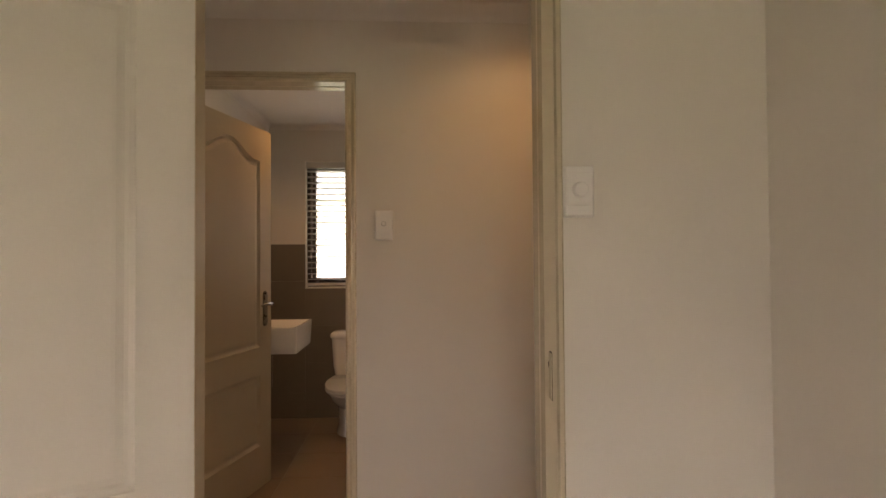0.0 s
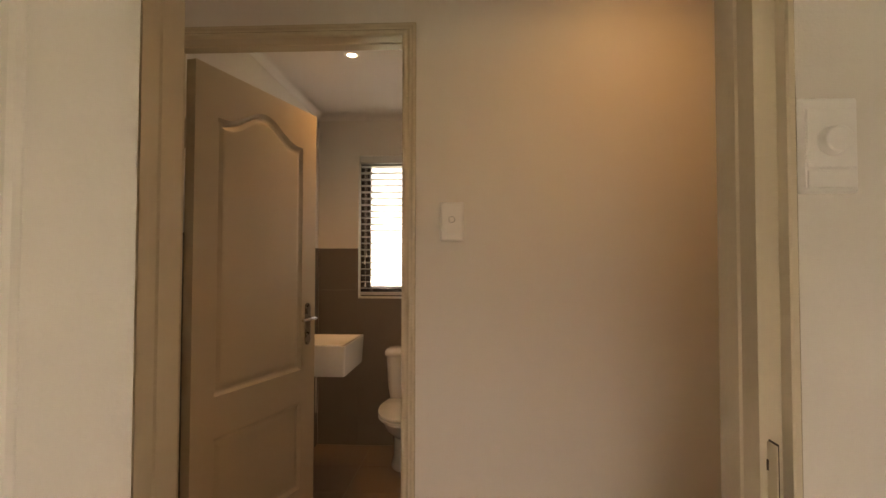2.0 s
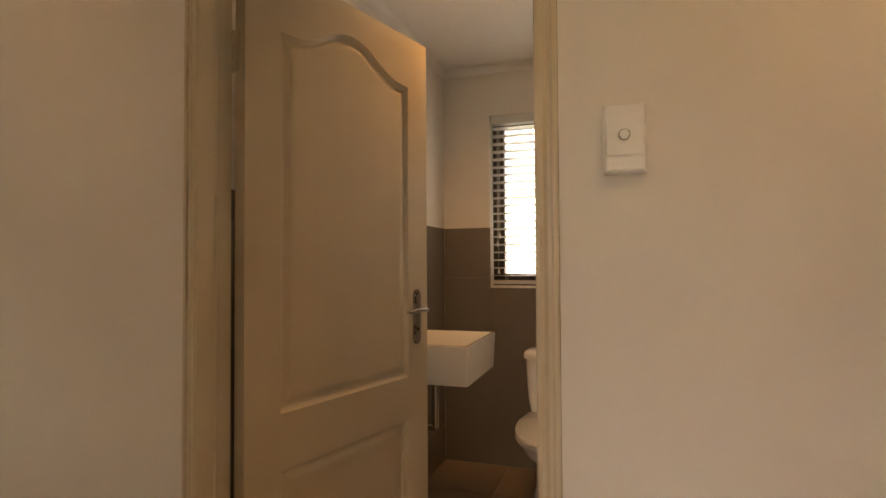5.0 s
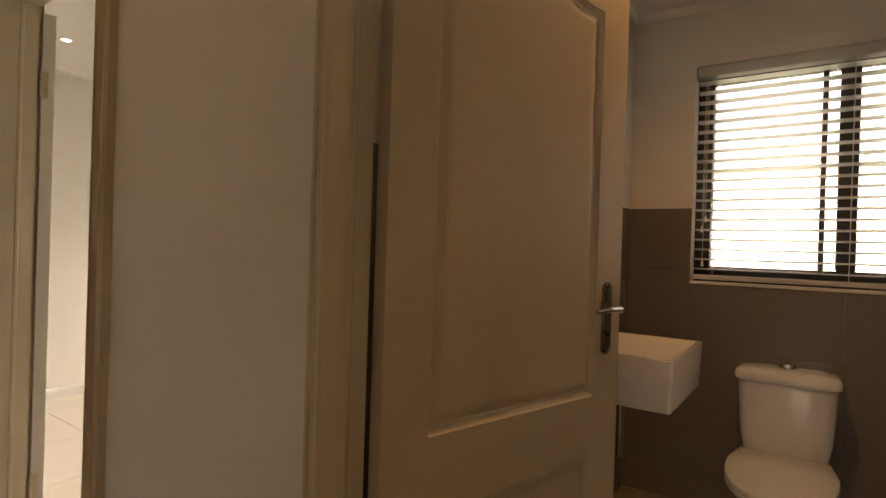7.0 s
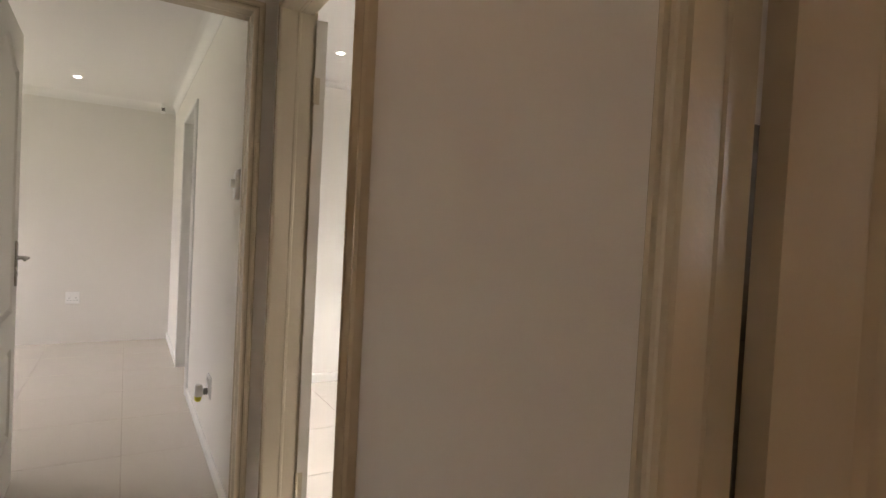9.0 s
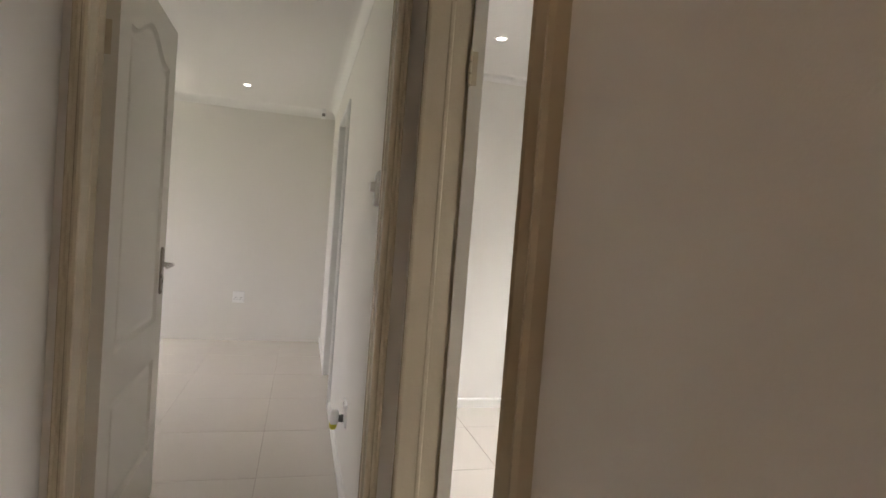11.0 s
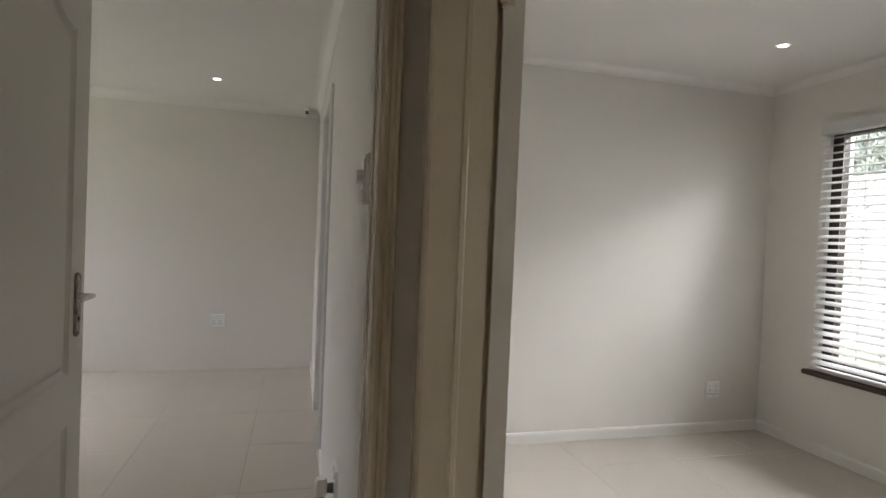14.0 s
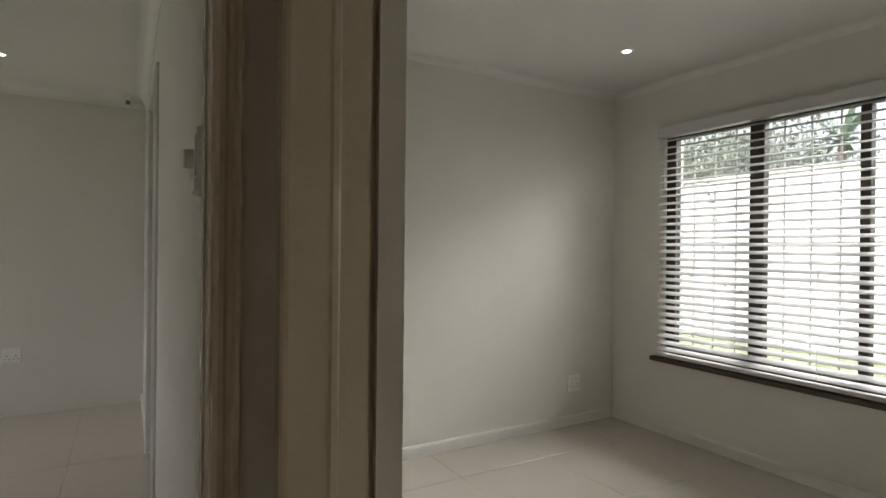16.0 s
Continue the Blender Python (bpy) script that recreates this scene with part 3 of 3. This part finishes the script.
def switch(m, label, knob=False):
    t = plate("light_switch", m, 0.077, 0.127, label, "light switch", d=0.013)
    boxes("lower_cover", PLASTIC, [(-0.0315, 0.0315, -0.0160, -0.0125, -0.058, -0.034)], t, bevel=0.0012)
    boxes("upper_cover", PLASTIC, [(-0.0315, 0.0315, -0.0160, -0.0125, -0.031, 0.047)], t, bevel=0.0012)
    b = bmesh.new()
    if knob:
        rod(b, (0, -0.0155, 0.004), (0, -0.031, 0.004), 0.0195, 0.0175, n=28)
        rod(b, (0, -0.031, 0.004), (0, -0.033, 0.004), 0.0175, 0.0155, n=28)
        part("dimmer_knob", b, PLASTIC, t, "round white dimmer knob", smooth=True)
    else:
        rod(b, (0, -0.0155, 0.006), (0, -0.0172, 0.006), 0.0105, 0.0100, n=24)
        part("surround", b, GREYPL_HOLES, t, "thin dark ring", smooth=True)
        b = bmesh.new()
        rod(b, (0, -0.0165, 0.006), (0, -0.0205, 0.006), 0.0092, 0.0080, n=24)
        part("button", b, PLASTIC, t, "small round push button", smooth=True)
    return t


def socket(m, label):
    t = plate("wall_socket", m, 0.115, 0.115, label, "socket", "double wall sockets", d=0.009)
    for sx in (-0.026, 0.026):
        face = boxes("outlet", PLASTIC, [(sx - 0.023, sx + 0.023, -0.0115, -0.0085, -0.045, 0.012)], t, bevel=0.001)
        # Pin holes are discs on the face, coloured dark for their inner shade.
        for hx, hz, r in ((0, -0.002, 0.0046), (-0.0125, -0.024, 0.004), (0.0125, -0.024, 0.004)):
            b = bmesh.new()
            rod(b, (sx + hx, -0.0112, hz), (sx + hx, -0.0122, hz), r, n=12)
            part("pin_hole", b, GREYPL_HOLES, face)
        boxes("rocker", PLASTIC, [(sx - 0.009, sx + 0.009, -0.015, -0.0085, 0.02, 0.044)], t, bevel=0.002)
    return t


switch(pose(0.162, 0, 1.42), "white wall light switch plate beside the bathroom door")
switch(pose(0.697, HS - T, 1.437), "white dimmer switch plate beside the bedroom door", True)
switch(pose(-2.90, LN, 1.395), "white dimmer switch plate on lounge wall", True)
socket(pose(-6.66, -0.90, 0.436, rz=90), "white double socket low on the lounge wall")
socket(pose(-4.605, 2.54, 0.29, rz=90), "white double socket low on the bedroom wall")
sp = socket(pose(-3.50, LN, 0.36), "white socket with plugged-in adaptor low on wall")
ad = thing("plug_adaptor", pose(-3.50, LN - 0.0125, 0.335), "white plug-in adaptor with translucent yellow tip", "adaptor")
b = bmesh.new()
rod(b, (0, 0, 0), (0, -0.022, 0), 0.019, 0.016, n=20)
part("plug_neck", b, GREYPL_HOLES, ad, "dark ribbed neck", smooth=True)
b = bmesh.new()
rings_mesh(b, [rounded(0, -0.042, 0.021, 0.017, 0.010, -0.022), rounded(0, -0.042, 0.024, 0.021, 0.012, -0.005), rounded(0, -0.042, 0.024, 0.021, 0.012, 0.03), rounded(0, -0.042, 0.018, 0.015, 0.010, 0.040)])
part("adaptor_body", b, PLASTIC, ad, smooth=True)
b = bmesh.new()
rod(b, (0, -0.044, -0.022), (0, -0.044, -0.044), 0.019, 0.016, n=20)
rod(b, (0, -0.044, -0.044), (0, -0.044, -0.050), 0.016, 0.010, n=20)
part("adaptor_tip", b, YELLOW, ad, "translucent yellow tip", smooth=True)
al = thing("alarm_sensor", pose(-6.56, -0.20, 2.33), "small white motion alarm sensor below the cornice", "sensor")
boxes("sensor_body", PLASTIC, [(-0.03, 0.03, -0.02, 0.025, -0.05, 0.045)], al, bevel=0.01, seg=2)
boxes("bracket", PLASTIC, [(-0.11, -0.03, -0.01, 0.01, -0.01, 0.01)], al)
boxes("sensor_lens", GREYPL_HOLES, [(0.029, 0.033, -0.013, 0.018, -0.03, 0.0)], al)

# ---- garden ----
b = bmesh.new()
box(b, -120, 120, -120, 160, -0.35, -0.25)
structure(part("ground", b, GRASS), "mown green lawn around the house", "lawn")
gw = boxes("garden_wall", YARD, [(-14, 8, 8.6, 8.8, -0.3, 2.46), (-14, 8, 8.57, 8.83, 2.46, 2.54)], bevel=0.01)
tagged(gw, "long pale rendered garden wall behind the lawn", "garden wall", "", "structure")


def shrub(x, y, z, r, label, n=2600):
    s = thing("shrub", pose(x, y, z), label, "shrub", "shrubs behind the garden wall")
    bm = bmesh.new()
    for i in range(7):
        a = random.uniform(0, 6.28)
        rod(bm, (0, 0, 0), (0.6 * r * math.cos(a), 0.5 * r * math.sin(a), random.uniform(0.6, 1.3) * r), 0.04, 0.012, n=6)
    part("branches", bm, BARK, s)
    bm = bmesh.new()
    for i in range(n):
        v = Vector((random.gauss(0, 0.36), random.gauss(0, 0.34), random.gauss(0, 0.36))) * r + Vector((0, 0, r * 1.05))
        l, wd = random.uniform(0.035, 0.08), random.uniform(0.014, 0.03)
        m = Matrix.Translation(v) @ Euler((random.uniform(0, 6.28), random.uniform(0, 6.28), random.uniform(0, 6.28))).to_matrix().to_4x4()
        bm.faces.new([bm.verts.new(m @ Vector(p)) for p in ((-l, 0, 0), (-l * 0.2, wd, 0.02), (l, 0, 0), (-l * 0.2, -wd, 0.02))])
    part("foliage", bm, LEAF, s)


for x, y, z, r in ((-9.8, 10.2, -0.25, 2.2), (-8.7, 10.4, -0.25, 2.4), (-7.8, 10.2, -0.25, 2.2), (-7.2, 10.6, -0.25, 2.0)):
    shrub(x, y, z, r, "dense grey-green leafy shrub behind the wall", 9000)
shrub(0.0, 10.3, -0.25, 1.55, "green shrub showing above the garden wall", 3500)
al = thing("aloe", pose(-6.06, 9.6, -0.25), "spiky green aloe on a bare stem behind wall", "aloe")
b = bmesh.new()
rod(b, (0, 0, 0), (0.08, 0, 3.25), 0.09, 0.06)
part("stem", b, BARK, al)
b = bmesh.new()
for i in range(34):
    a, e = random.uniform(0, 6.28), random.uniform(-0.5, 1.3)
    L = random.uniform(0.55, 0.8)
    c = Vector((0.08, 0, 3.25))
    dv = Vector((math.cos(a) * math.cos(e), math.sin(a) * math.cos(e), math.sin(e)))
    up = Vector((0, 0, 1))
    sd = dv.cross(up).normalized() * 0.05
    mid = c + dv * L * 0.5 + Vector((0, 0, 0.04))
    tip = c + dv * L - Vector((0, 0, 0.10 * (1 - math.sin(e))))
    q = [b.verts.new(p) for p in (c + sd * 0.7, c - sd * 0.7, mid - sd, mid + sd, tip)]
    b.faces.new((q[0], q[1], q[2], q[3]))
    b.faces.new((q[3], q[2], q[4]))
part("leaves", b, ALOE, al)

# ---- floors and tiles ----
structure(boxes("floor", GROUT, [(-6.92, 2.3, -4.5, 3.14, -0.12, -0.002)]), "large cream porcelain floor tiles with dark joints", "floor")
FLOOR = bpy.data.objects["floor"]


def tile_mesh(w, h, mat):
    bm = bmesh.new()
    box(bm, 0, w, 0, h, -0.006, 0.0)
    bmesh.ops.bevel(bm, geom=[e for e in bm.edges if all(v.co.z > -0.001 for v in e.verts)], offset=0.0012, segments=1, affect="EDGES")
    return mesh_of("tile", bm, mat)


tile_cache = {}


def lay(x0, x1, y0, y1, gx, gy, mat, size=0.602, joint=0.003, z=0.0):
    """Tiles over a rectangle, the joints through gx and gy, cut at the walls."""
    i0, i1 = math.floor((x0 - gx) / size), math.ceil((x1 - gx) / size)
    j0, j1 = math.floor((y0 - gy) / size), math.ceil((y1 - gy) / size)
    for i in range(i0, i1):
        for j in range(j0, j1):
            a0, a1 = max(x0, gx + i * size + joint / 2), min(x1, gx + (i + 1) * size - joint / 2)
            b0, b1 = max(y0, gy + j * size + joint / 2), min(y1, gy + (j + 1) * size - joint / 2)
            if a1 - a0 < 0.02 or b1 - b0 < 0.02:
                continue
            key = (round(a1 - a0, 3), round(b1 - b0, 3), mat.name)
            if key not in tile_cache:
                tile_cache[key] = tile_mesh(a1 - a0, b1 - b0, mat)
            t = new("tile", tile_cache[key])
            t.parent = FLOOR
            t.matrix_basis = pose(a0, b0, z + random.uniform(-0.0003, 0.0003))


lay(-6.66, HW - T, -3.6, T, -4.23, -0.472, TILE, 0.60)
lay(-4.605, -1.0, T, 2.93, -4.23, 1.372, TILE, 0.602)
lay(HW - T, 2.2, HS, T, -4.23, -0.472, TILE, 0.60)
lay(HW, 1.188, -4.3, HS, -4.23, -0.472, TILE, 0.60)
lay(-0.885, 1.2, T, 2.13, -0.885, T, BATHFLOOR, 0.40)

# bathroom wall tiles, pieces of the walls behind
WT = {}


def wall_tiles(parent, axis, face, sign, a0, a1, z1=1.405, w=0.60, h=0.30):
    k = 0
    z = z1
    while z > 0.0:
        zb = max(0.0, z - h)
        a = a0
        while a < a1 - 0.01:
            b1 = min(a1, a + w)
            size = (round(b1 - a, 3), round(z - zb, 3), axis)
            if size not in WT:
                bm = bmesh.new()
                if axis == "x":
                    box(bm, 0.0003, size[0] - 0.0003, -0.004, 0.004, 0.0003, size[1] - 0.0003, 0.001)
                else:
                    box(bm, -0.004, 0.004, 0.0003, size[0] - 0.0003, 0.0003, size[1] - 0.0003, 0.001)
                WT[size] = mesh_of("tile", bm, BATHTILE)
            t = new("tile", WT[size])
            t.parent = parent
            t.matrix_basis = pose(a, face + sign * 0.004, zb) if axis == "x" else pose(face + sign * 0.004, a, zb)
            a = b1
        z = zb


wall_tiles(bpy.data.objects["wall_bath_west"], "y", -0.885, 1, T, 2.122)
nb = bpy.data.objects["wall_bath_north"]
wall_tiles(nb, "x", 2.13, -1, -0.877, WIN_BATH[0])
wall_tiles(nb, "x", 2.13, -1, WIN_BATH[1], 1.2)
wall_tiles(nb, "x", 2.13, -1, WIN_BATH[0], WIN_BATH[1], 1.045)
wall_tiles(bpy.data.objects["wall_bath_east"], "y", 1.2, -1, T, 2.122)
